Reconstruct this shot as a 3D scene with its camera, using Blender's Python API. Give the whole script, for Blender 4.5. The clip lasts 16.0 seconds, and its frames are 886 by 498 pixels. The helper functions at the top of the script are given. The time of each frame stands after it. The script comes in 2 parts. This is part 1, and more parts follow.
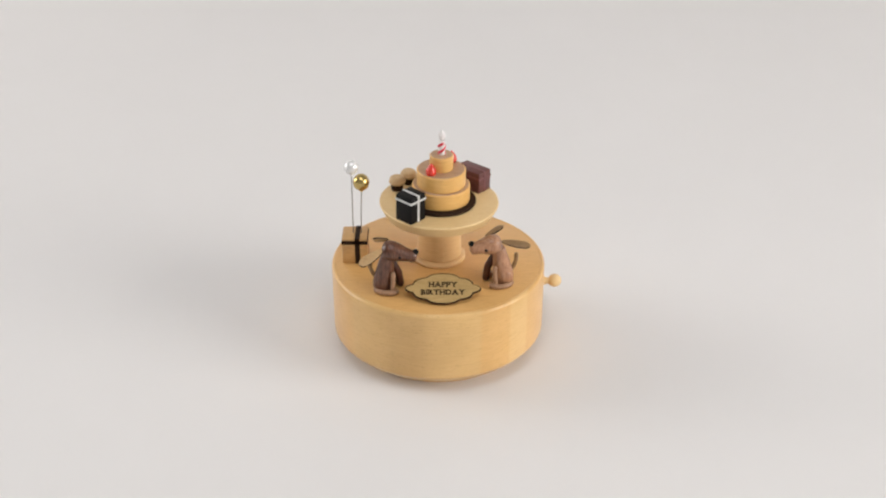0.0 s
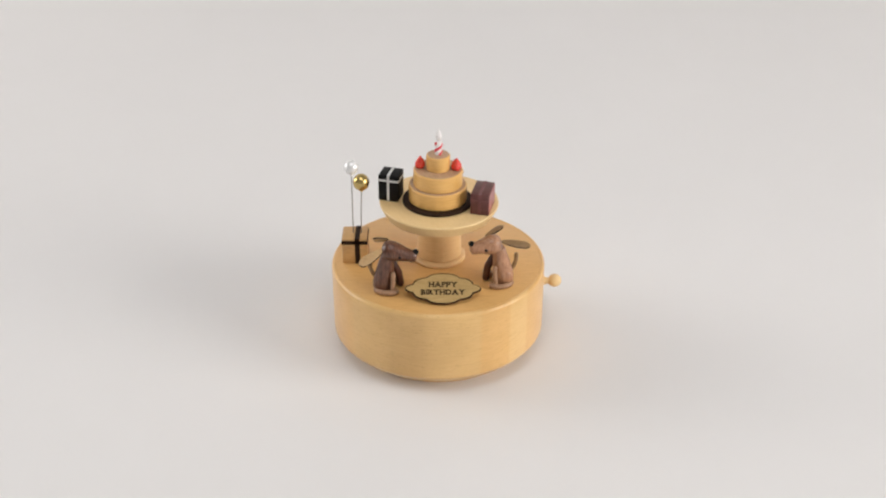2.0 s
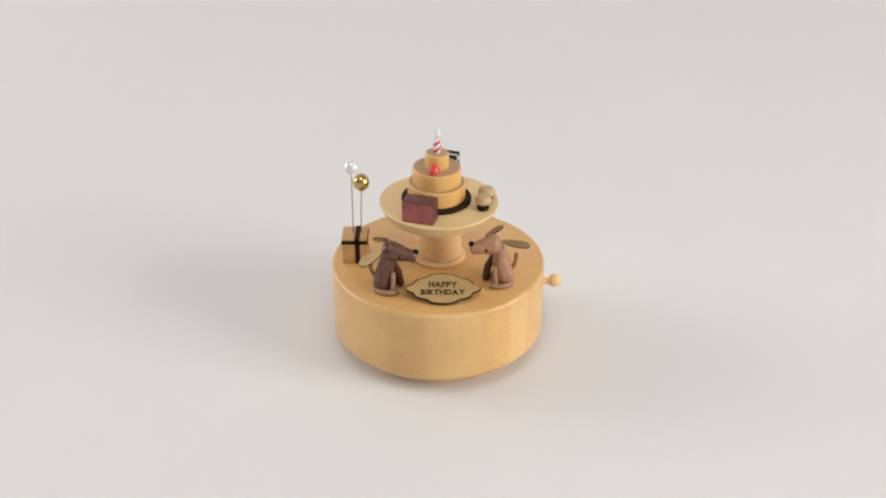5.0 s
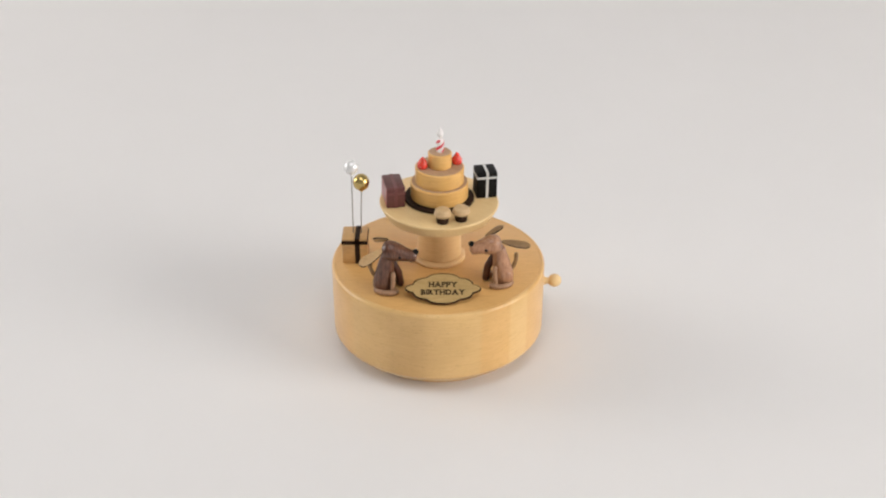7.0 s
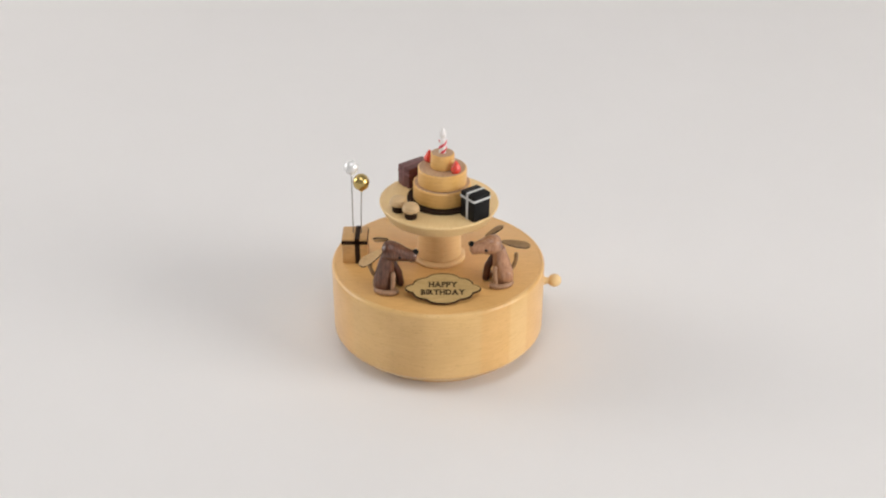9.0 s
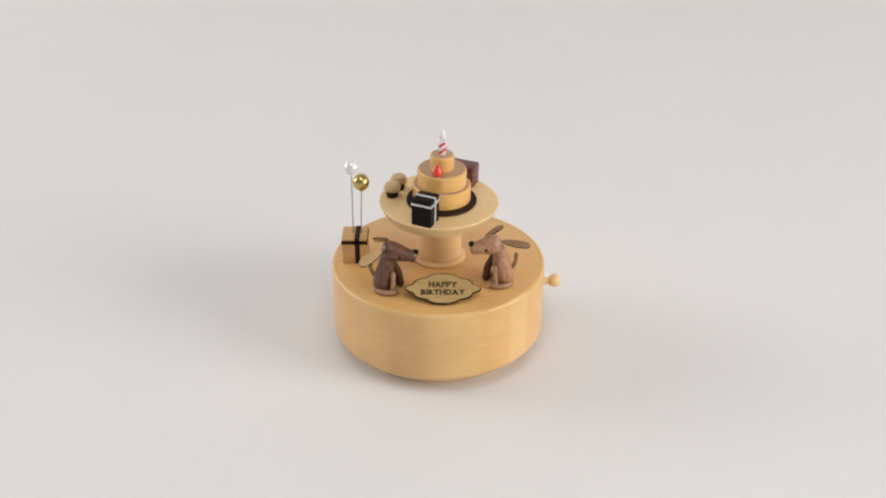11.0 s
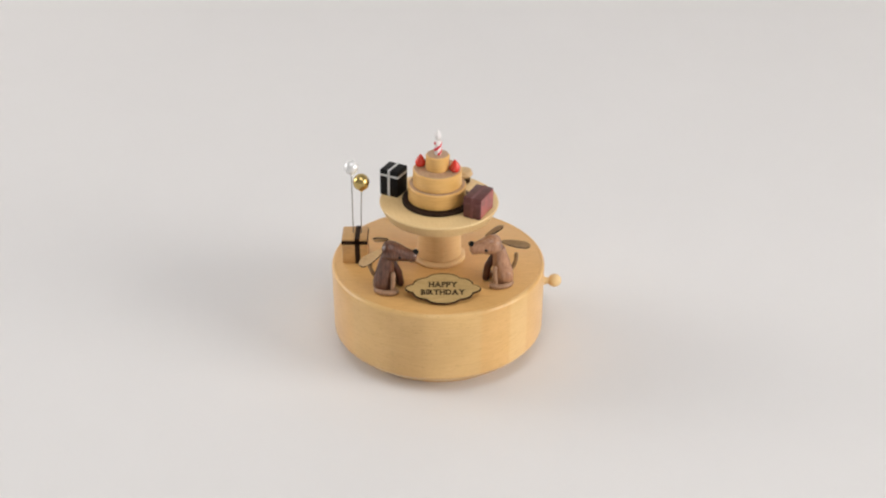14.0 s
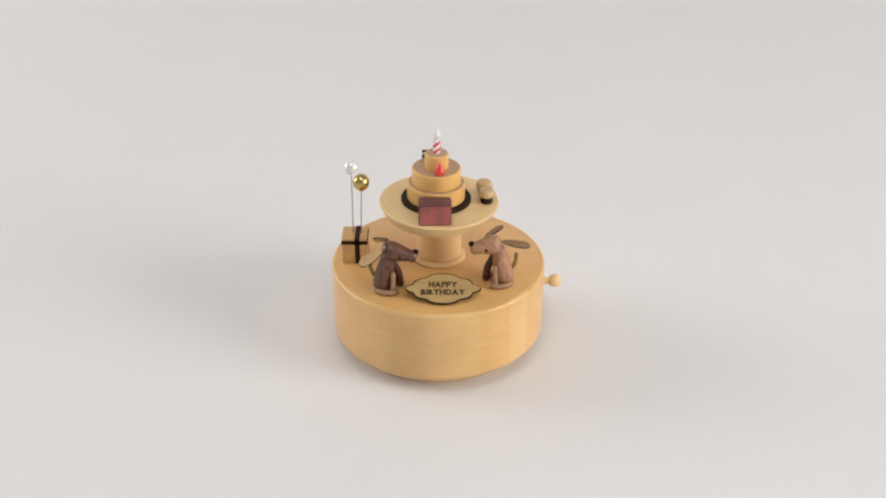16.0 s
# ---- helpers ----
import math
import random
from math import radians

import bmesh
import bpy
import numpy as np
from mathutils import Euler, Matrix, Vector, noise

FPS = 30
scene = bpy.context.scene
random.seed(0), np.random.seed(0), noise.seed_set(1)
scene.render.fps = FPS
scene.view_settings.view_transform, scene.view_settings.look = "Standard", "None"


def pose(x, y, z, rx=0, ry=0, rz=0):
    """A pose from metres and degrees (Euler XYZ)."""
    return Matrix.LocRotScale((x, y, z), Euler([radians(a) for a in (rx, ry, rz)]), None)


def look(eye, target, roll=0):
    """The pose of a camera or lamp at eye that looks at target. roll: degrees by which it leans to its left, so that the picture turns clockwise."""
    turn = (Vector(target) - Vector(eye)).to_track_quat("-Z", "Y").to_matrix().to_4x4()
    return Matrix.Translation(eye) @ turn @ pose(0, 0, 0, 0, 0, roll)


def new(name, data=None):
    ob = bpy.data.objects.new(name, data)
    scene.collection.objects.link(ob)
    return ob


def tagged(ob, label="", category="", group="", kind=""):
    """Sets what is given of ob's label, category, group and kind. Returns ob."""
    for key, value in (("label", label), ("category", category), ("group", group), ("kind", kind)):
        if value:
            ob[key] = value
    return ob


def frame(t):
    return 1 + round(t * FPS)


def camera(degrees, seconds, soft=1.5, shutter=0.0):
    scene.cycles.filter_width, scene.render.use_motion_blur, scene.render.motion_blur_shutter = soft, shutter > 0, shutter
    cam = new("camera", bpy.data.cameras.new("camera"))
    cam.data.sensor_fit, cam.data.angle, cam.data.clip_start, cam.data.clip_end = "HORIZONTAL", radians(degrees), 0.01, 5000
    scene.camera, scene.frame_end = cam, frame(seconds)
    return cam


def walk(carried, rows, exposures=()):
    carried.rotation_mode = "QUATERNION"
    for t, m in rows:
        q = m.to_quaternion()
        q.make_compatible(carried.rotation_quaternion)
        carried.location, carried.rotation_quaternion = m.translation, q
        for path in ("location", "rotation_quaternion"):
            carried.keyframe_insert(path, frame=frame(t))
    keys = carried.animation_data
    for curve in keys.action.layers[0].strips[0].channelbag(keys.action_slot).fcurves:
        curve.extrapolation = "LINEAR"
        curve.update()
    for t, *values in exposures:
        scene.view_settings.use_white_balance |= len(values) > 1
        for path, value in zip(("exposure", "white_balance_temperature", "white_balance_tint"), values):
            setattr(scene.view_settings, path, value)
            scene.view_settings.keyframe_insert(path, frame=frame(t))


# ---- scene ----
cam = camera(40, 16.0, soft=2.1)
EYE = Vector((0.0025, -0.547, 0.369))
VIEW = look(EYE, EYE + Vector((0, math.cos(radians(30)), -math.sin(radians(30)))))
walk(cam, [(0.0, VIEW), (16.0, VIEW)])

# ---- world and lamps: a white studio with a soft lamp on either side and an unseen fill added overhead ----
world = bpy.data.worlds.new("studio_air")
world.use_nodes = True
scene.world = world
world.node_tree.nodes["Background"].inputs["Color"].default_value = (0.9, 0.93, 1.0, 1)
world.node_tree.nodes["Background"].inputs["Strength"].default_value = 0.25
scene.view_settings.exposure = -0.03


def softbox(name, eye, target, size, watts, colour):
    data = bpy.data.lights.new(name, "AREA")
    data.shape, data.size, data.size_y = "RECTANGLE", size[0], size[1]
    data.energy, data.color = watts, colour
    ob = new(name, data)
    ob.matrix_world = look(eye, target)
    return ob


softbox("softbox_west", (-1.97, 0.44, 0.82), (0, 0, 0.05), (1.15, 1.05), 21.0, (1.0, 0.975, 0.955))
softbox("softbox_east", (1.83, -0.74, 0.72), (0, 0, 0.05), (1.10, 1.00), 30.4, (1.0, 0.967, 0.935))
softbox("fill_overhead", (0, -0.46, 1.12), (0, -0.08, 0), (0.62, 0.62), 3.15, (0.97, 0.985, 1.0))


# ---- materials ----
def shader(name):
    m = bpy.data.materials.new(name)
    m.use_nodes = True
    t = m.node_tree
    return m, t, t.nodes["Principled BSDF"]


def mapped(t, scale, rot=(0, 0, 0)):
    co = t.nodes.new("ShaderNodeTexCoord")
    mp = t.nodes.new("ShaderNodeMapping")
    mp.inputs["Scale"].default_value = scale
    mp.inputs["Rotation"].default_value = rot
    t.links.new(co.outputs["Object"], mp.inputs["Vector"])
    return mp.outputs["Vector"]


def ramp(t, fac, stops):
    r = t.nodes.new("ShaderNodeValToRGB")
    el = r.color_ramp.elements
    while len(el) < len(stops):
        el.new(0.5)
    for e, (p, c) in zip(el, stops):
        e.position, e.color = p, (*c, 1)
    t.links.new(fac, r.inputs["Fac"])
    return r.outputs["Color"]


def noise_node(t, vec, scale, detail=4, rough=0.55, distort=0.0):
    n = t.nodes.new("ShaderNodeTexNoise")
    n.inputs["Scale"].default_value, n.inputs["Detail"].default_value = scale, detail
    n.inputs["Roughness"].default_value, n.inputs["Distortion"].default_value = rough, distort
    t.links.new(vec, n.inputs["Vector"])
    return n.outputs["Fac"]


def mix(t, a, b, fac, mode="MIX"):
    n = t.nodes.new("ShaderNodeMix")
    n.data_type, n.blend_type = "RGBA", mode
    if isinstance(fac, float):
        n.inputs["Factor"].default_value = fac
    else:
        t.links.new(fac, n.inputs["Factor"])
    for s, v in ((6, a), (7, b)):
        if isinstance(v, tuple):
            n.inputs[s].default_value = (*v, 1)
        else:
            t.links.new(v, n.inputs[s])
    return n.outputs[2]


def bump(t, p, height, strength, dist):
    b = t.nodes.new("ShaderNodeBump")
    b.inputs["Strength"].default_value, b.inputs["Distance"].default_value = strength, dist
    t.links.new(height, b.inputs["Height"])
    t.links.new(b.outputs["Normal"], p.inputs["Normal"])


def wood(name, light, mid, dark, stretch=(1, 9, 9), scale=90.0, rough=0.45, blotch=0.35, flecks=0.3, coat=0.0, gloss=0.5, tones_and_shade=False):
    """Fine straight grain with soft large blotches and small dark flecks."""
    m, t, p = shader(name)
    v = mapped(t, stretch)
    grain = noise_node(t, v, scale, 6, 0.6, 0.4)
    col = ramp(t, grain, [(0.3, dark), (0.5, mid), (0.7, light)])
    big = noise_node(t, mapped(t, (1, 1, 1)), 32.0, 2, 0.5)
    shade = ramp(t, big, [(0.3, (0.80, 0.76, 0.70)), (0.65, (1.0, 1.0, 1.0))])
    col = mix(t, col, shade, blotch, "MULTIPLY")
    fl = noise_node(t, mapped(t, tuple(6 if s > 4 else 1.5 for s in stretch)), scale * 4, 2, 0.5)
    fleck = ramp(t, fl, [(0.30, (0.62, 0.52, 0.42)), (0.40, (1, 1, 1))])
    col = mix(t, col, fleck, flecks, "MULTIPLY")
    if tones_and_shade:
        # the drum has upright bands of slightly different tone, like glued boards; the dull one left of centre is shade
        # painted into the colour
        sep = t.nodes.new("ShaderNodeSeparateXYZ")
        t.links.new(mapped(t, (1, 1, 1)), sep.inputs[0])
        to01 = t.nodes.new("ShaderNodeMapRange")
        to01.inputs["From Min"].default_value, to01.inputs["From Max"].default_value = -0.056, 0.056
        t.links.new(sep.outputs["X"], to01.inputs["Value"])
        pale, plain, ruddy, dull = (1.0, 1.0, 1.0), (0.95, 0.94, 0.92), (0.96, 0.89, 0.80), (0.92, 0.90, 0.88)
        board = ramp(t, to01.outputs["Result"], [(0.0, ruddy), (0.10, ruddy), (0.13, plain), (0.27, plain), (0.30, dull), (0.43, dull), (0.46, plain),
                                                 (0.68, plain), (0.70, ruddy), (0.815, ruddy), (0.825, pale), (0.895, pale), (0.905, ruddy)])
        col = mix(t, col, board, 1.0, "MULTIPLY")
    t.links.new(col, p.inputs["Base Color"])
    p.inputs["Roughness"].default_value = rough
    p.inputs["Coat Weight"].default_value = coat
    p.inputs["Coat Roughness"].default_value = 0.3
    p.inputs["Specular IOR Level"].default_value = gloss
    bump(t, p, grain, 0.12, 0.0004)
    return m


def paint(name, colour, rough=0.5, metal=0.0, vary=0.12, scale=300.0, coat=0.0, relief=0.06, gloss=0.5):
    m, t, p = shader(name)
    n = noise_node(t, mapped(t, (1, 1, 1)), scale, 4, 0.6)
    lo = tuple(c * (1 - vary) for c in colour)
    hi = tuple(min(1, c * (1 + vary)) for c in colour)
    t.links.new(ramp(t, n, [(0.3, lo), (0.7, hi)]), p.inputs["Base Color"])
    p.inputs["Roughness"].default_value, p.inputs["Metallic"].default_value = rough, metal
    p.inputs["Coat Weight"].default_value = coat
    p.inputs["Specular IOR Level"].default_value = gloss
    if relief:
        bump(t, p, n, relief, 0.0003)
    return m


PAPER = paint("white_paper", (0.80, 0.785, 0.777), 0.75, vary=0.006, scale=9.0, relief=0.0)
WALL = paint("studio_wall", (0.36, 0.36, 0.36), 0.8, vary=0.03, scale=6.0)
BEECH = wood("beech_side", (0.83, 0.554, 0.241), (0.805, 0.519, 0.213), (0.745, 0.465, 0.177), (1.2, 1.2, 22), 75.0, 0.32, blotch=0.7, flecks=0.36, coat=0.25, tones_and_shade=True)
BEECH_TOP = wood("beech_endgrain", (0.75, 0.439, 0.16), (0.72, 0.412, 0.144), (0.671, 0.37, 0.123), (2, 14, 14), 80.0, 0.34)
HUB = wood("hub_beech", (0.77, 0.518, 0.238), (0.73, 0.48, 0.213), (0.67, 0.427, 0.18), (1.2, 1.2, 16), 80.0, 0.4)
PALE_BEECH = wood("pale_beech", (0.867, 0.594, 0.296), (0.847, 0.569, 0.276), (0.796, 0.52, 0.242), (1.2, 1.2, 16), 80.0, 0.36)
MAPLE = wood("pale_maple", (0.836, 0.608, 0.31), (0.816, 0.584, 0.289), (0.775, 0.541, 0.256), (2, 14, 14), 80.0, 0.45)
CAKE = wood("honey_maple", (0.826, 0.502, 0.175), (0.785, 0.458, 0.146), (0.714, 0.391, 0.113), (1.2, 1.2, 14), 90.0, 0.34)
CREAM = wood("cream_wood", (0.68, 0.475, 0.255), (0.60, 0.41, 0.212), (0.49, 0.32, 0.155), (3, 9, 9), 160.0, 0.45)
CAKE_TOP = wood("cut_maple", (0.55, 0.36, 0.22), (0.49, 0.31, 0.185), (0.42, 0.26, 0.15), (2, 10, 10), 80.0, 0.5)
WALNUT = wood("walnut", (0.042, 0.022, 0.013), (0.030, 0.0155, 0.0095), (0.020, 0.010, 0.007), (2, 9, 9), 110.0, 0.6, gloss=0.10)
DOG_DARK = wood("brown_wood", (0.19, 0.082, 0.047), (0.120, 0.049, 0.028), (0.062, 0.024, 0.015), (9, 9, 1.5), 120.0, 0.27, blotch=0.7, coat=0.4, gloss=0.4)
DOG_LIGHT = wood("tan_wood", (0.54, 0.286, 0.156), (0.43, 0.213, 0.112), (0.29, 0.134, 0.067), (9, 9, 1.5), 120.0, 0.24, coat=0.5, gloss=0.5)
# reddish wood of the far forelegs, with their shade put into the colour
SHADED_LEG_WOOD = wood("shaded_reddish_wood", (0.121, 0.0437, 0.0238), (0.0825, 0.0304, 0.017), (0.055, 0.0209, 0.0119), (9, 9, 1.5), 120.0, 0.3, gloss=0.35)
EAR_DARK = wood("ear_wood", (0.34, 0.206, 0.0892), (0.28, 0.163, 0.068), (0.21, 0.117, 0.0476), (2, 9, 9), 140.0, 0.45)
EAR_LIGHT = wood("ear_pale_wood", (0.58, 0.38, 0.18), (0.52, 0.33, 0.152), (0.45, 0.28, 0.123), (2, 9, 9), 140.0, 0.45)
# wood of the near legs, paler because light is painted into it
LIT_PAW_WOOD = wood("lit_paw_wood", (0.45, 0.265, 0.155), (0.36, 0.205, 0.115), (0.26, 0.142, 0.076), (9, 9, 1.5), 120.0, 0.4)
ROSEWOOD = wood("rosewood", (0.17, 0.062, 0.056), (0.13, 0.046, 0.042), (0.09, 0.032, 0.029), (2, 10, 10), 110.0, 0.36, gloss=0.35)
PLAQUE_WOOD = wood("plaque_veneer", (0.536, 0.364, 0.143), (0.489, 0.325, 0.121), (0.422, 0.272, 0.095), (1.5, 9, 9), 120.0, 0.5)
GIFT_WOOD = wood("gift_beech", (0.66, 0.40, 0.165), (0.61, 0.36, 0.14), (0.52, 0.295, 0.11), (1.2, 1.2, 12), 110.0, 0.45)
EBONY = paint("ebony", (0.006, 0.0055, 0.0055), 0.5, vary=0.3, gloss=0.15)
FADED = wood("faded_red", (0.46, 0.11, 0.095), (0.36, 0.085, 0.075), (0.17, 0.065, 0.05), (1, 1, 1), 170.0, 0.3, blotch=0.2)
SILVER = paint("silver_ribbon", (0.62, 0.62, 0.60), 0.35, vary=0.06)
SCORCHED = paint("scorched_wood", (0.11, 0.06, 0.027), 0.6, vary=0.35, gloss=0.2)
BURNT = paint("burnt_edge", (0.026, 0.013, 0.0075), 0.6, vary=0.3, gloss=0.12)
RED_RIBBON = paint("dull_red_ribbon", (0.16, 0.050, 0.047), 0.35, vary=0.1)
RED = paint("strawberry_red", (0.74, 0.045, 0.028), 0.25, vary=0.18, coat=0.4)
WAX_WHITE = paint("white_wax", (0.82, 0.78, 0.76), 0.35, vary=0.03)
WAX_RED = paint("red_stripe", (0.68, 0.04, 0.06), 0.35, vary=0.08)
GOLD = paint("gold_metal", (0.56, 0.42, 0.16), 0.26, 1.0, 0.06)
PEARL = paint("pearl", (0.80, 0.80, 0.79), 0.16, 0.25, 0.03, coat=0.5)
WIRE = paint("wire", (0.42, 0.40, 0.38), 0.35, 1.0, 0.1)


# ---- mesh tools ----
def lathe(profile, seg=96, bm=None, m=None):
    """Turns a profile of (radius, height) round the z axis; an end at radius 0 closes it."""
    bm = bm or bmesh.new()
    rings = []
    for r, z in profile:
        if r < 1e-7:
            rings.append([bm.verts.new((0, 0, z))])
        else:
            rings.append([bm.verts.new((r * math.cos(i * math.tau / seg), r * math.sin(i * math.tau / seg), z)) for i in range(seg)])
    for a, b in zip(rings, rings[1:]):
        for i in range(seg):
            j = (i + 1) % seg
            if len(a) == 1 and len(b) == 1:
                continue
            if len(a) == 1:
                bm.faces.new((a[0], b[j], b[i]))
            elif len(b) == 1:
                bm.faces.new((a[i], a[j], b[0]))
            else:
                bm.faces.new((a[i], a[j], b[j], b[i]))
    if m is not None:
        bmesh.ops.transform(bm, matrix=m, verts=[v for g in rings for v in g])
    return bm


def arc(cx, cz, r, a0, a1, n=6):
    """Points of a rounded corner, for a profile."""
    return [(cx + r * math.cos(radians(a0 + (a1 - a0) * i / n)), cz + r * math.sin(radians(a0 + (a1 - a0) * i / n))) for i in range(n + 1)]


def box(sx, sy, sz, bevel=0.0004, seg=2, m=None, bm=None):
    """A block that stands on z = 0, with rounded edges."""
    b = bmesh.new()
    bmesh.ops.create_cube(b, size=1, matrix=Matrix.Translation((0, 0, sz / 2)) @ Matrix.Diagonal((sx, sy, sz, 1)))
    if bevel:
        bmesh.ops.bevel(b, geom=b.edges[:], offset=bevel, segments=seg, affect="EDGES", profile=0.5)
    if m is not None:
        bmesh.ops.transform(b, matrix=m, verts=b.verts[:])
    return b


def ball(radii, centre=(0, 0, 0), m=None, u=32, v=20):
    b = bmesh.new()
    bmesh.ops.create_uvsphere(b, u_segments=u, v_segments=v, radius=1)
    bmesh.ops.transform(b, matrix=Matrix.Translation(centre) @ (m or Matrix()) @ Matrix.Diagonal((*radii, 1)), verts=b.verts[:])
    return b


def tube(path, radii, seg=16):
    """A round rod along a path of points, with rounded ends."""
    pts = [Vector(p) for p in path]
    if isinstance(radii, float):
        radii = [radii] * len(pts)
    full, rr = [], []
    d0, d1 = (pts[0] - pts[1]).normalized(), (pts[-1] - pts[-2]).normalized()
    for a in (80, 50, 25):
        full.append(pts[0] + d0 * radii[0] * math.sin(radians(a)))
        rr.append(radii[0] * math.cos(radians(a)))
    full += pts
    rr += list(radii)
    for a in (25, 50, 80):
        full.append(pts[-1] + d1 * radii[-1] * math.sin(radians(a)))
        rr.append(radii[-1] * math.cos(radians(a)))
    b = bmesh.new()
    rings = []
    side = None
    for i, p in enumerate(full):
        d = (full[min(i + 1, len(full) - 1)] - full[max(i - 1, 0)]).normalized()
        if side is None:
            side = d.orthogonal().normalized()
        side = (side - d * side.dot(d)).normalized()
        up = d.cross(side)
        rings.append([b.verts.new(p + (side * math.cos(k * math.tau / seg) + up * math.sin(k * math.tau / seg)) * rr[i]) for k in range(seg)])
    for a, c in zip(rings, rings[1:]):
        for k in range(seg):
            j = (k + 1) % seg
            b.faces.new((a[k], a[j], c[j], c[k]))
    b.faces.new(list(reversed(rings[0])))
    b.faces.new(rings[-1])
    return b


def slab(outline, thick, bevel=0.0):
    """A flat plate of an outline in x, y, from z = 0 up."""
    b = bmesh.new()
    f = b.faces.new([b.verts.new((x, y, 0)) for x, y in outline])
    r = bmesh.ops.extrude_face_region(b, geom=[f])
    bmesh.ops.translate(b, vec=(0, 0, thick), verts=[e for e in r["geom"] if isinstance(e, bmesh.types.BMVert)])
    bmesh.ops.recalc_face_normals(b, faces=b.faces[:])
    if bevel:
        bmesh.ops.bevel(b, geom=[e for e in b.edges if abs(e.verts[0].co.z - e.verts[1].co.z) < 1e-9], offset=bevel, segments=2, affect="EDGES", profile=0.5)
    return b


def moved(bm, m):
    bmesh.ops.transform(bm, matrix=m, verts=bm.verts[:])
    return bm


def part(name, bm, material, parent=None, label="", sharp=35):
    """Links a bmesh as one mesh object, under a thing or a part."""
    me = bpy.data.meshes.new(name)
    bmesh.ops.recalc_face_normals(bm, faces=bm.faces[:])
    bm.to_mesh(me)
    bm.free()
    me.materials.append(material)
    me.shade_smooth()
    me.set_sharp_from_angle(angle=radians(sharp))
    ob = new(name, me)
    ob.parent = parent
    return tagged(ob, label)


def thing(name, m, label, category, group="", kind=""):
    ob = new(name)
    ob.empty_display_size = 0.01
    ob.matrix_basis = m
    return tagged(ob, label, category, group, kind)


# ---- the turning plate: 360 degrees in 11.6 s, clockwise from above ----
RATE = -31.03
TURNING = []


def spin(t):
    return pose(AXIS_X, AXIS_Y, PLATE_TOP, 0, 0.85, 0) @ pose(0, 0, -PLATE_TOP, 0, 0, RATE * t)


def riding(ob):
    """Marks a thing to be carried round by the plate."""
    TURNING.append((ob, ob.matrix_basis.copy()))
    ob.matrix_basis = spin(0) @ ob.matrix_basis
    return ob


def on_plate(radius, angle, z, turn):
    a = radians(angle)
    return pose(radius * math.cos(a), radius * math.sin(a), z, 0, 0, turn)


# ---- studio ----
def studio():
    b = bmesh.new()
    prof = [(-1.35, 0.0), (0.75, 0.0)] + [(0.75 + 0.35 * math.sin(radians(a)), 0.35 - 0.35 * math.cos(radians(a))) for a in range(6, 91, 6)] + [(1.1, 1.6)]
    rows = [[b.verts.new((x, y, z)) for x in (-2.3, 2.3)] for y, z in prof]
    for a, c in zip(rows, rows[1:]):
        b.faces.new((a[0], a[1], c[1], c[0]))
    ob = part("backdrop", b, PAPER, None, "seamless matte white paper sweep under and behind the music box")
    tagged(ob, category="backdrop", kind="structure")
    for name, size, at in (("wall_north", (4.8, 0.06, 1.76), (0, 1.16, -0.02)), ("wall_south", (4.8, 0.06, 1.76), (0, -1.43, -0.02)),
                           ("wall_west", (0.06, 2.53, 1.76), (-2.37, -0.135, -0.02)), ("wall_east", (0.06, 2.53, 1.76), (2.37, -0.135, -0.02)),
                           ("ceiling", (4.8, 2.65, 0.06), (0, -0.135, 1.745)), ("floor", (4.8, 2.65, 0.06), (0, -0.135, -0.085))):
        w = part(name, box(*size, bevel=0.0), WALL)
        w.location = at
        tagged(w, "plain pale grey studio " + name.split("_")[0], name.split("_")[0], kind="structure")


LIFT = 0.004
BASE_TOP, PLATE_TOP = 0.0436 + LIFT, 0.0768 + LIFT
AXIS_X, AXIS_Y = 0.0005, 0.0024


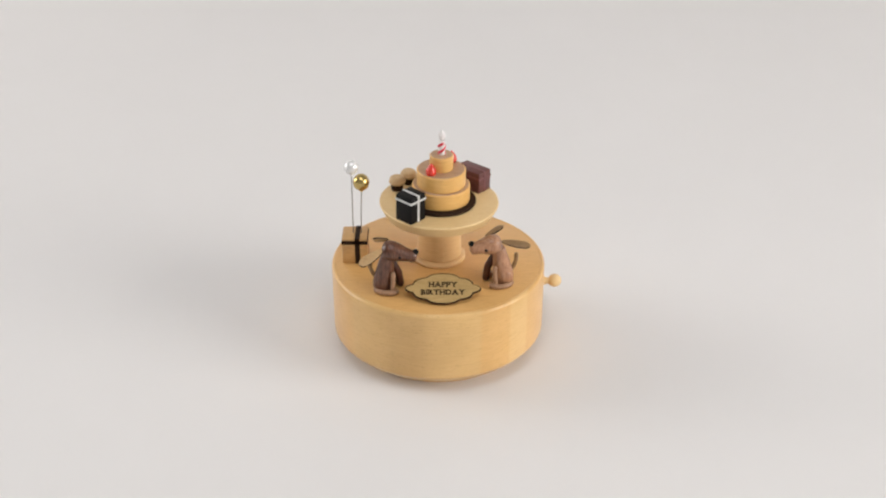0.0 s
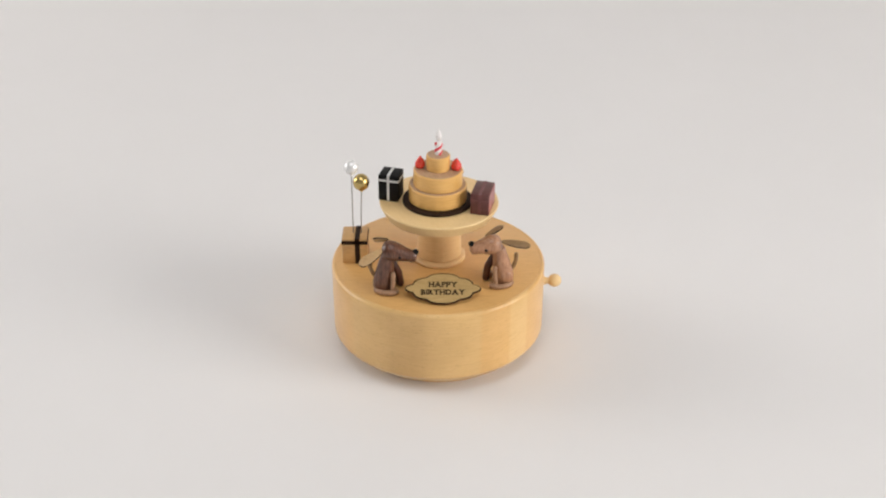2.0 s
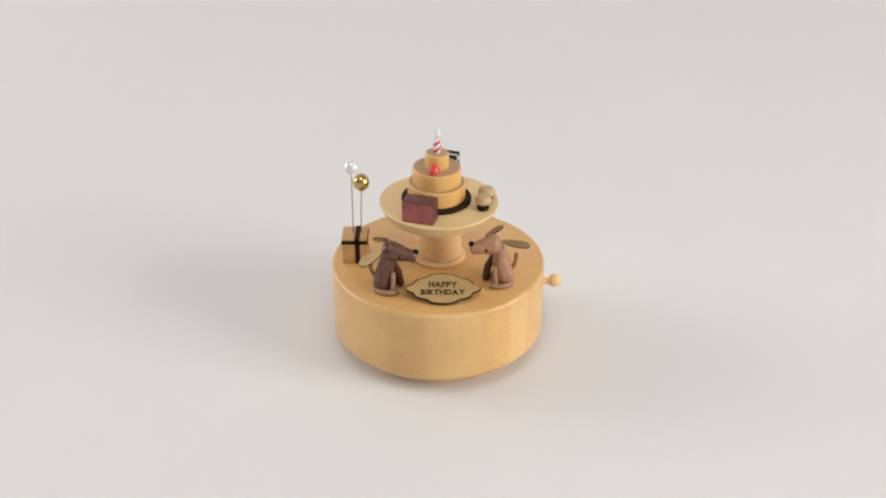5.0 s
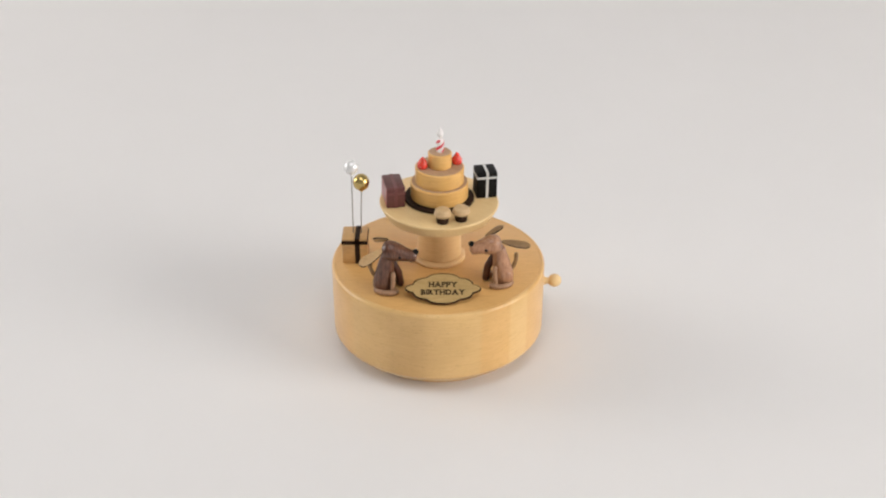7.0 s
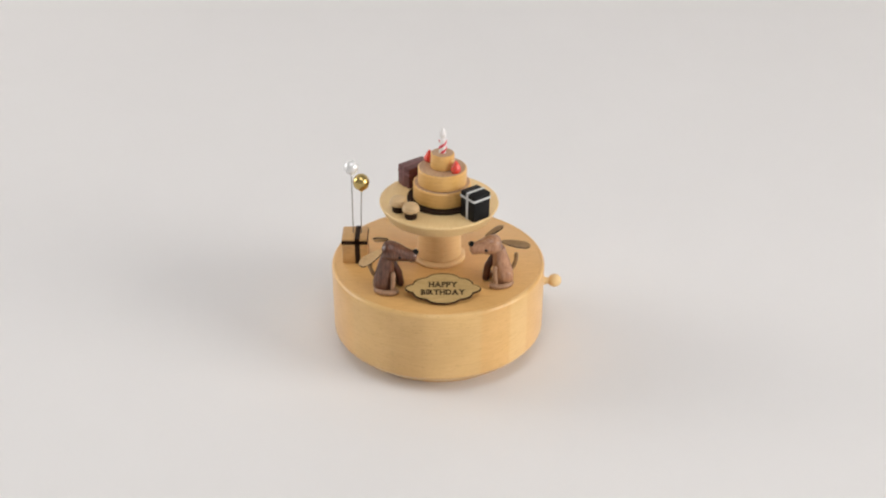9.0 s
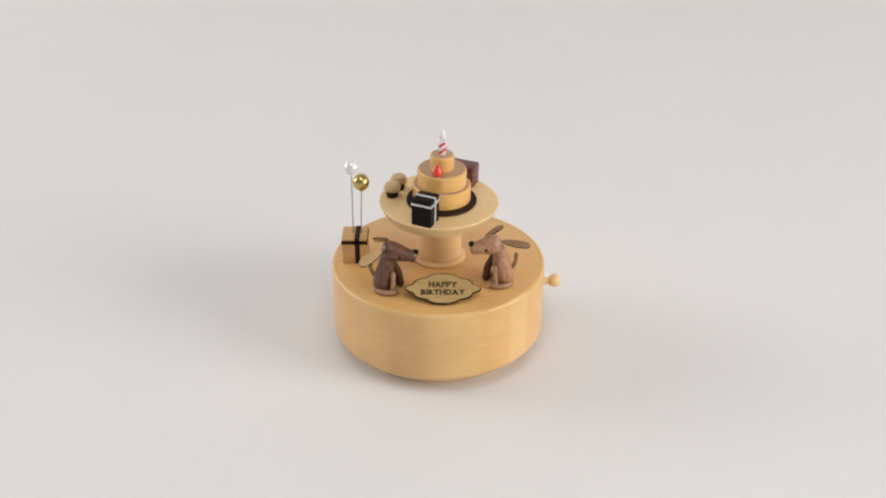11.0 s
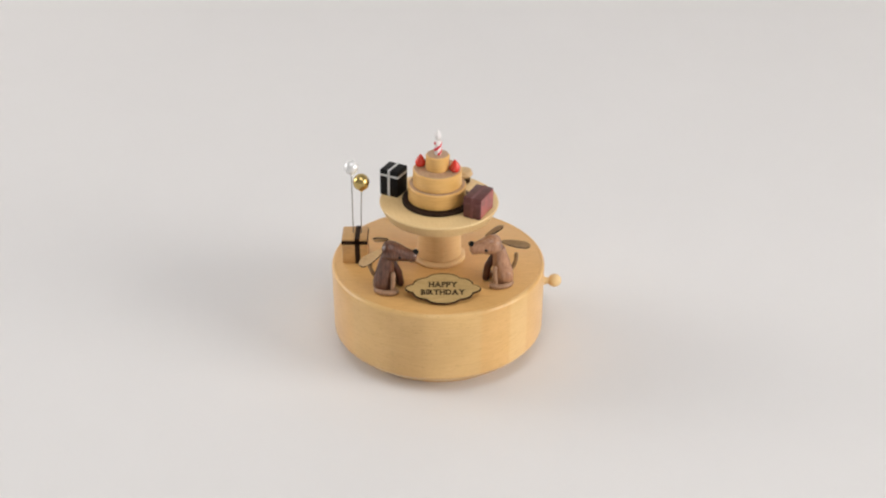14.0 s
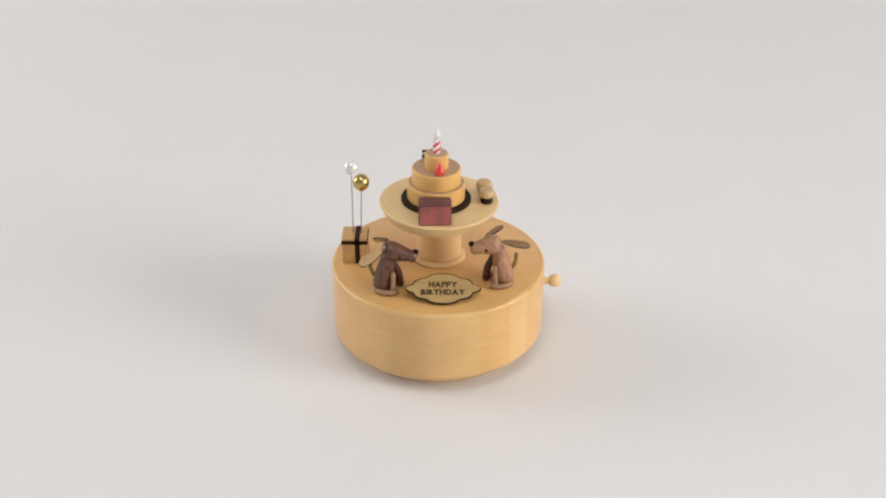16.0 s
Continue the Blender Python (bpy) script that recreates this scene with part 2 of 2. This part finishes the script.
# ---- the music box: round base, spool pillar and turning plate ----
def music_box():
    box_ob = thing("music_box", pose(0, 0, 0), "round light beech music box with turning plate on white paper", "music box")
    part("foot", lathe([(0, 0), (0.0436, 0), (0.0440, 0.0005), (0.0440, LIFT + 0.0030), (0, LIFT + 0.0030)]), HUB, box_ob, "recessed beech foot disc")
    side = [(0, 0.0026), (0.0512, 0.0026), (0.0517, 0.0028), (0.0546, 0.0058), (0.0552, 0.0068), (0.0553, 0.0078), (0.0553, 0.020), (0.0553, 0.034)] + arc(0.0535, BASE_TOP - 0.0018, 0.0018, 0, 90, 8) + [(0.0533, BASE_TOP - 0.00002)]
    side = [(r, z + LIFT if z < 0.035 else z) for r, z in side]
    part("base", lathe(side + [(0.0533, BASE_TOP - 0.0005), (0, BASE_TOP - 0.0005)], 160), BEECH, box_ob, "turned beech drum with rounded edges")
    part("lid", lathe([(0, BASE_TOP - 0.0006), (0.0531, BASE_TOP - 0.0006), (0.05325, BASE_TOP - 0.0001), (0.0531, BASE_TOP), (0, BASE_TOP)], 160), BEECH_TOP, box_ob, "tan beech top disc")
    pillar = [(0, BASE_TOP), (0.0133, BASE_TOP), (0.0137, BASE_TOP + 0.0004), (0.0137, BASE_TOP + 0.0015), (0.0131, BASE_TOP + 0.0022), (0.0117, BASE_TOP + 0.0026), (0.0112, BASE_TOP + 0.0027)]
    pillar += [(0.0113 + 0.0004 * (1 - h) ** 4 + 0.0026 * h ** 6, BASE_TOP + 0.0030 + h * 0.0208) for h in [i / 14 for i in range(15)]] + [(0, BASE_TOP + 0.0238)]
    part("pillar", lathe(pillar), PALE_BEECH, box_ob, "waisted pale beech pillar").location = (AXIS_X, AXIS_Y, 0)
    plate = [(0, PLATE_TOP - 0.0068), (0.0264, PLATE_TOP - 0.0068), (0.0274, PLATE_TOP - 0.0065), (0.0280, PLATE_TOP - 0.0057), (0.0301, PLATE_TOP - 0.0014)]
    plate += arc(0.0297, PLATE_TOP - 0.0007, 0.0007, -20, 90, 8) + [(0, PLATE_TOP)]
    table = part("turntable", lathe(plate, 128), MAPLE, box_ob, "thick pale maple turning plate with a tapered side")
    TURNING.append((table, Matrix()))
    hub = [(0, PLATE_TOP - 0.0092), (0.0140, PLATE_TOP - 0.0092), (0.0150, PLATE_TOP - 0.0086), (0.0156, PLATE_TOP - 0.0068), (0, PLATE_TOP - 0.0068)]
    part("hub", lathe(hub, 96), HUB, table, "tan beech hub under the plate")
    stem = lathe([(0, 0), (0.0026, 0), (0.0022, 0.0015), (0.0018, 0.003), (0.0020, 0.0045), (0, 0.0045)], 24)
    part("knob_stem", moved(stem, pose(0.0545, 0, 0.0300 + LIFT, 0, 90, 0)), MAPLE, box_ob)
    part("knob", ball((0.0036, 0.0035, 0.0035), (0.0612, 0, 0.0302 + LIFT)), MAPLE, box_ob, "small turned maple knob")
    return box_ob


# ---- the cake ----
def strawberry(cake, at, turn):
    prof = [(0, 0)] + [(0.0027 * math.sin(math.pi * min(1, h * 0.92 + 0.08) ** 0.62) ** 0.8, 0.0064 * h) for h in [i / 12 for i in range(12)]] + [(0, 0.0066)]
    s = part("strawberry", lathe(prof, 28), RED, cake, "glossy red strawberry")
    s.matrix_basis = pose(*at, 0, 0, turn)
    seeds = bmesh.new()
    for i in range(22):
        a, h = i * 2.4, 0.18 + 0.6 * (i / 22)
        r = 0.0027 * math.sin(math.pi * min(1, h * 0.92 + 0.08) ** 0.62) ** 0.8
        bmesh.ops.create_icosphere(seeds, subdivisions=1, radius=0.00017, matrix=Matrix.Translation((r * math.cos(a), r * math.sin(a), 0.0064 * h)))
    part("seeds", seeds, PLAQUE_WOOD, s, "tiny pale seeds")


def cake():
    c = thing("birthday_cake", pose(0.0009, -0.0013, PLATE_TOP, 0, 0, 0), "three-tiered honey maple toy cake with strawberries and candle on the plate", "cake")
    part("cake_board", lathe([(0, 0), (0.0175, 0), (0.0178, 0.0003), (0.0178, 0.0014), (0.0174, 0.0017), (0, 0.0017)]), WALNUT, c, "dark walnut disc")

    def tier(r, z0, z1):
        return lathe([(0, z0), (r - 0.0003, z0), (r, z0 + 0.0004), (r, z1 - 0.0005), (r - 0.0005, z1), (0, z1)])
    low = part("lower_tier", tier(0.0147, 0.0017, 0.0101), CAKE, c)
    mid = part("middle_tier", tier(0.0124, 0.0101, 0.0184), CAKE, c)
    top = part("upper_tier", tier(0.0060, 0.0184, 0.0263), CAKE, c)
    for name, r, z, owner in (("lower_top", 0.0141, 0.0101, low), ("middle_top", 0.0118, 0.0184, mid), ("upper_top", 0.0055, 0.0263, top)):
        part(name, lathe([(0, z - 0.0002), (r, z - 0.0002), (r - 0.0001, z + 0.00012), (0, z + 0.00012)]), CAKE_TOP, owner, "cut end-grain top")
    for a in (56, 236):
        strawberry(c, (0.0091 * math.cos(radians(a)), 0.0091 * math.sin(radians(a)), 0.0184), a)
    z = 0.0263
    candle = part("candle", lathe([(0, z), (0.0017, z), (0.0017, z + 0.0070), (0.0013, z + 0.0075), (0, z + 0.0075)], 32), WAX_WHITE, c, "white candle with red spiral stripes")
    for k in range(2):
        path = [(0.00125 * math.cos(a), 0.00125 * math.sin(a), z + 0.0006 + 0.0058 * i / 40) for i in range(41) for a in [i / 40 * math.tau * 0.8 + k * math.pi]]
        part("stripe", tube(path, 0.0008, 10), WAX_RED, candle, "red spiral stripe")
    flame = [(0, z + 0.0073)] + [(0.0017 * math.sin(math.pi * h ** 0.75), z + 0.0073 + 0.0062 * h) for h in [i / 12 for i in range(1, 12)]] + [(0, z + 0.0137)]
    part("flame", lathe(flame, 24), WAX_WHITE, candle, "white wax flame tip")
    return riding(c)


# ---- presents ----
def band(sx, sy, z, w, t=0.00035):
    """A flat ribbon round four upright sides."""
    b = bmesh.new()
    loops = []
    for z0 in (z, z + w):
        for k in (t, -0.0003):
            loops.append([b.verts.new((i * (sx / 2 + k), j * (sy / 2 + k), z0)) for i, j in ((-1, -1), (1, -1), (1, 1), (-1, 1))])
    lo, li, ho, hi = loops
    for p, q in ((lo, ho), (ho, hi), (hi, li), (li, lo)):
        for i in range(4):
            j = (i + 1) % 4
            b.faces.new((p[i], p[j], q[j], q[i]))
    return b


def present(name, m, size, block, ribbon, ring_z, ring_w, loop_x, loop_w, label, ribbon_label, thick=0.0002, group="wrapped presents"):
    g = thing(name, m, label, "gift box", group)
    sx, sy, sz = size
    part("block", box(sx, sy, sz, 0.0005, 3), block, g)
    part("ribbon_ring", band(sx, sy, ring_z, ring_w, thick), ribbon, g, ribbon_label)
    lb = moved(band(sy, sz, 0, loop_w, thick), Matrix.Translation((loop_x - loop_w / 2, 0, sz / 2)) @ Matrix(((0, 0, 1, 0), (1, 0, 0, 0), (0, 1, 0, 0), (0, 0, 0, 1))))
    part("ribbon_loop", lb, ribbon, g, ribbon_label)
    return g


def presents():
    riding(present("gift_box", on_plate(0.0247, 235.5, PLATE_TOP, 48), (0.0104, 0.0104, 0.0142), EBONY, SILVER, 0.0108, 0.0011, 0.0, 0.0013,
                   "small black gift box with silver-white ribbon on the turning plate", "silver-white ribbon"))
    riding(present("gift_box", on_plate(0.0232, 41.5, PLATE_TOP, 49), (0.0093, 0.0159, 0.0112), ROSEWOOD, RED_RIBBON, 0.0072, 0.0012, 0.0, 0.0016,
                   "oblong maroon rosewood gift box with dull red ribbon on the plate", "dull red ribbon", 0.0001))
    red = TURNING[-1][0]
    part("faded_panel", moved(box(0.0149, 0.0100, 0.0002, 0.0), pose(0.00465, 0.0, 0.0056, 90, 0, 90)), FADED, red, "faded pinkish red outer face")
    present("gift_box", pose(-0.0429, 0.0016, BASE_TOP, 0, 0, 0), (0.0129, 0.0136, 0.0145), GIFT_WOOD, BURNT, 0.0112, 0.0021, 0.0014, 0.0025,
            "plain beech gift box with dark brown ribbon, holding two balloon picks", "dark brown ribbon")


def balloon(at, height, r, mat, lean, label):
    x, y, z = at
    o = thing("balloon_pick", pose(x, y, z), label, "balloon", "balloon picks on the present")
    top = (lean[0], lean[1], height)
    part("wire", tube([(0, 0, -0.001), (lean[0] * 0.4, lean[1] * 0.4, height * 0.5), top], 0.00028, 10), WIRE, o, "thin steel wire")
    part("balloon", ball((r, r, r * 1.04), (top[0], top[1], height + r * 0.9)), mat, o)
    part("knot", lathe([(0.0009, -0.0012), (0.0006, -0.0006), (0.0011, 0.0004)], 16, m=Matrix.Translation((top[0], top[1], height))), mat, o)


def cupcakes():
    for a in (131.5, 154):
        k = thing("cupcake", on_plate(0.0241, a, PLATE_TOP, a), "tiny wooden cupcake with walnut cup and pale rounded top", "cupcake", "cupcakes on the plate")
        part("cup", lathe([(0, 0), (0.0026, 0), (0.0029, 0.0003), (0.0033, 0.0038), (0, 0.0040)], 36), WALNUT, k, "dark walnut cup")
        part("cream_top", lathe([(0, 0.0036), (0.0036, 0.0037)] + arc(0.0034, 0.0050, 0.0010, -60, 60, 5) + arc(0.0022, 0.0058, 0.0019, 30, 90, 5) + [(0, 0.0078)], 36), CREAM, k, "pale maple top")
        riding(k)


# ---- the plaque ----
def glyph(ch, size):
    """One capital of the built-in font, with small slab feet at its stems: mesh, left and right end."""
    cu = bpy.data.curves.new("lettering", "FONT")
    cu.body, cu.size, cu.extrude, cu.offset = ch, size, 0.00005, 0.00012
    tmp = new("lettering", cu)
    bpy.context.view_layer.update()
    me = bpy.data.meshes.new_from_object(tmp.evaluated_get(bpy.context.evaluated_depsgraph_get()))
    bpy.data.objects.remove(tmp)
    b = bmesh.new()
    b.from_mesh(me)
    bpy.data.meshes.remove(me)
    lo, hi = min(v.co.y for v in b.verts), max(v.co.y for v in b.verts)
    left, right = min(v.co.x for v in b.verts), max(v.co.x for v in b.verts)
    feet = []
    for y, up in ((lo, 1), (hi, -1)):
        if ch in "PBDR" and up == -1:
            feet.append((left, left + size * 0.2, y, up))
            continue
        xs = sorted(v.co.x for v in b.verts if abs(v.co.y - y) < size * 0.02)
        run = [xs[0], xs[0]]
        for x in xs[1:]:
            if x - run[1] > size * 0.16 and ch not in "BD":
                feet.append((*run, y, up))
                run = [x, x]
            run[1] = x
        feet.append((*run, y, up))
    for x0, x1, y, up in feet:
        if x1 - x0 > size * 0.45:
            x1 = x0 + size * 0.2
        x0, x1, y1 = x0 - size * 0.07, x1 + size * 0.07, y + up * size * 0.09
        vs = [b.verts.new((x, yy, 0.00005)) for x, yy in ((x0, y), (x1, y), (x1, y1), (x0, y1))]
        b.faces.new(vs if up == 1 else vs[::-1])
    return b, left, right


def words(text, size, z, parent, y, width):
    """A line of raised capitals of a given width; every letter is a part."""
    made = [glyph(ch, size) for ch in text]
    gap = (width - sum(r - l for _, l, r in made)) / (len(made) - 1)
    x = -width / 2
    for b, l, r in made:
        part("letter", moved(b, Matrix.Translation((x - l, y - size * 0.35, z))), BURNT, parent)
        x += r - l + gap


def cartouche(w, h, grow=0.0):
    """The union of a tall oval, a broad block and a long low oval: a scalloped label."""
    pts = []
    for i in range(200):
        a = i / 200 * math.tau
        ca, sa = abs(math.cos(a)), abs(math.sin(a))
        r = 0
        for fx, fy, e in ((0.275, 0.5, 2.6), (0.40, 0.375, 3.6), (0.5, 0.235, 2.0)):
            rx, ry = w * fx + grow, h * fy + grow
            r = max(r, ((ca / rx) ** e + (sa / ry) ** e) ** (-1 / e))
        pts.append((r * math.cos(a), r * math.sin(a)))
    return pts


def plaque():
    w, h, tilt = 0.0378, 0.0181, 25
    m = pose(0.0025, -0.0460, BASE_TOP + 0.0004, tilt, 0, 0) @ Matrix.Translation((0, h / 2, 0))
    p = thing("name_plaque", m, "tilted tan wooden plaque reading HAPPY BIRTHDAY with burnt scalloped border", "plaque")
    part("board", slab(cartouche(w, h, -0.0001), 0.0010, 0.0), SCORCHED, p, "scorched brown edge")
    part("border", moved(slab(cartouche(w, h, -0.0001), 0.0002), Matrix.Translation((0, 0, 0.0010))), BURNT, p, "burnt border line")
    part("face", moved(slab(cartouche(w, h, -0.00065), 0.0002), Matrix.Translation((0, 0, 0.0011))), PLAQUE_WOOD, p, "tan veneer face")
    words("HAPPY", 0.0042, 0.00138, p, 0.0023, 0.0140)
    words("BIRTHDAY", 0.0040, 0.00138, p, -0.0022, 0.0215)
    wedge = box(0.020, 0.003, 0.0062, 0.0003, 2)
    q = part("prop", wedge, BEECH_TOP, p, "small wooden prop behind the board")
    q.matrix_basis = m.inverted() @ pose(0.0025, -0.0320, BASE_TOP, 0, 0, 0)


# ---- the dogs ----
def leaf(length, width, thick, start, direction, normal):
    """A flat rounded ear that runs from start along a direction."""
    d = Vector(direction).normalized()
    n = Vector(normal)
    n = (n - d * n.dot(d)).normalized()
    s = n.cross(d)
    m = Matrix.Translation(start) @ Matrix((d, s, n)).transposed().to_4x4()
    out = []
    for i in range(40):
        a = i / 40 * math.tau
        t = (1 - math.cos(a)) / 2
        out.append((length * t, width / 2 * math.copysign(abs(math.sin(a)) ** 0.72, math.sin(a)) * (0.66 + 0.42 * t)))
    b = slab(out, thick, thick * 0.2)
    return moved(b, m @ Matrix.Translation((0, 0, -thick / 2)))


def dog(m, wood_a, ear, legs, label, ear_dirs, ear_label, nod, near, k):
    d = thing("dog_figurine", m, label, "dog figurine", "pair of wooden dogs")
    part("body", moved(lathe([(0, 0), (0.0036, 0.0), (0.0047, 0.0010), (0.0051, 0.0035), (0.0049, 0.0075), (0.0042, 0.0125), (0.0036, 0.0165), (0.0030, 0.0200), (0, 0.0210)], 40), pose(-0.0030, 0, 0.0006, 0, 10, 0)), wood_a, d)
    prof = [(0, 0), (0.0026, 0.0002), (0.0041, 0.0014), (0.0049, 0.0034), (0.0050, 0.0056), (0.0045, 0.0085), (0.0036, 0.0118), (0.0031, 0.0145), (0.0029, 0.0165), (0.0023, 0.0178), (0.0012, 0.0184), (0, 0.0185)]
    tip = pose(-0.0033 + 0.0180 * (1 - k), 0, 0.0232, 0, nod, 0)
    prof = [(r, z * k) for r, z in prof]
    head = part("head", moved(lathe(prof, 40), tip @ pose(0, 0, 0, 0, 90, 0)), wood_a, d)
    part("nose", ball((0.0015, 0.0015, 0.0014), tip @ Vector((0.0172 * k, 0, 0.0029))), EBONY, head, "black bead nose")
    cap = [(0.0026, 0.0152 * k), (0.00315, 0.0154 * k), (0.00302, 0.0166 * k), (0.0024, 0.0180 * k), (0.0013, 0.0186 * k), (0, 0.0187 * k)]
    part("muzzle", moved(lathe(cap, 32), tip @ pose(0, 0, 0, 0, 90, 0)), wood_a, head, "rounded snout tip")
    for s in (1, -1):
        part("eye", ball((0.0008, 0.0006, 0.0008), tip @ Vector((0.0100 * k, s * 0.0040, -0.0004)), u=16, v=10), EBONY, head, "tiny black bead eye")
    for start, along, normal, ln, wd in ear_dirs:
        e = part("ear", leaf(ln, wd, 0.0008, start, along, normal), BURNT, d, ear_label)
        both = bmesh.new()
        for side in (1, -1):
            n = Vector(normal)
            n = (n - Vector(along).normalized() * n.dot(Vector(along).normalized())).normalized()
            skin = leaf(ln - 0.00024, wd - 0.00024, 0.0002, Vector(start) + Vector(along).normalized() * 0.00012 + n * side * 0.00036, along, normal)
            tmp = bpy.data.meshes.new("skin")
            skin.to_mesh(tmp)
            skin.free()
            both.from_mesh(tmp)
            bpy.data.meshes.remove(tmp)
        part("ear_face", both, ear, e, "smooth wooden faces of the ear")
    part("tail", tube([(-0.0058, 0, 0.0068), (-0.0074, 0, 0.0090), (-0.0086, 0, 0.0122), (-0.0086, 0, 0.0156)], 0.0010, 12), EAR_DARK, d)
    for s in (1, -1):
        close = s == near
        # lit and shaded sides of the legs are painted by choice of wood
        part("front_leg", tube([(0.0030, s * 0.0036, 0.0106), (0.0031, s * 0.0046, 0.0066), (0.0025, s * 0.0050, 0.0013)] if close else [(0.0024, s * 0.0026, 0.0140), (0.0052, s * 0.0031, 0.0080), (0.0060, s * 0.0032, 0.0019)], 0.0012 if close else 0.0019), LIT_PAW_WOOD if close else legs, d, "slim foreleg painted paler, as if lit" if close else "reddish foreleg darkened by painted shade")
        part("hind_leg", tube([(-0.0056, s * 0.0034, 0.0015), (-0.0046, s * 0.0052, 0.0015), (-0.0022, s * 0.0064, 0.0015), (0.0008, s * 0.0068, 0.0015), (0.0032, s * 0.0064, 0.0015), (0.0046, s * 0.0052, 0.0016)], 0.0014), LIT_PAW_WOOD if close else wood_a, d)
        part("thigh", ball((0.0034, 0.0012, 0.0036), (-0.0028, s * 0.0043, 0.0048), pose(0, 0, 0, 0, 15, 0)), wood_a, d)
    return d


def dogs():
    dog(pose(0.0306, -0.0239, BASE_TOP, 0, 0, 190), DOG_LIGHT, EAR_DARK, SHADED_LEG_WOOD, "light brown wooden toy dog sitting with spread ears, tail up",
        (((-0.0002, 0.0030, 0.0254), (-1.0, 0.40, -0.08), (0, 0.55, 1), 0.0142, 0.0046), ((0.0064, -0.0026, 0.0258), (-0.75, -0.60, 0.05), (0, -0.3, 1), 0.0125, 0.0050)), "flat brown leaf-shaped ear with burnt edge", 9, 1, 0.86)
    dog(pose(-0.0250, -0.0299, BASE_TOP, 0, 0, -3), DOG_DARK, EAR_LIGHT, SHADED_LEG_WOOD, "dark brown wooden toy dog sitting with pale spread ears",
        (((0.0005, 0.0035, 0.0262), (-1.0, 0.25, -0.20), (0.1, 0.8, 0.6), 0.0082, 0.0046), ((-0.0020, -0.0035, 0.0240), (-1.0, -0.75, -0.42), (-0.1, -0.6, 1), 0.0136, 0.0060)), "flat pale leaf-shaped ear with burnt edge", 15, -1, 0.96)


def motions():
    steps = [i / 8 for i in range(129)]
    for ob, m in TURNING:
        walk(ob, [(t, spin(t) @ m) for t in steps])


studio()
music_box()
cake()
presents()
balloon((-0.0397, 0.0013, BASE_TOP + 0.0143), 0.0262, 0.0042, GOLD, (0.0010, -0.001), "shiny gold ball balloon on a wire stuck in the present")
balloon((-0.0438, 0.0013, BASE_TOP + 0.0143), 0.0345, 0.0036, PEARL, (0.0003, 0.0), "pearly white ball balloon on a wire stuck in the present")
cupcakes()
plaque()
dogs()
motions()
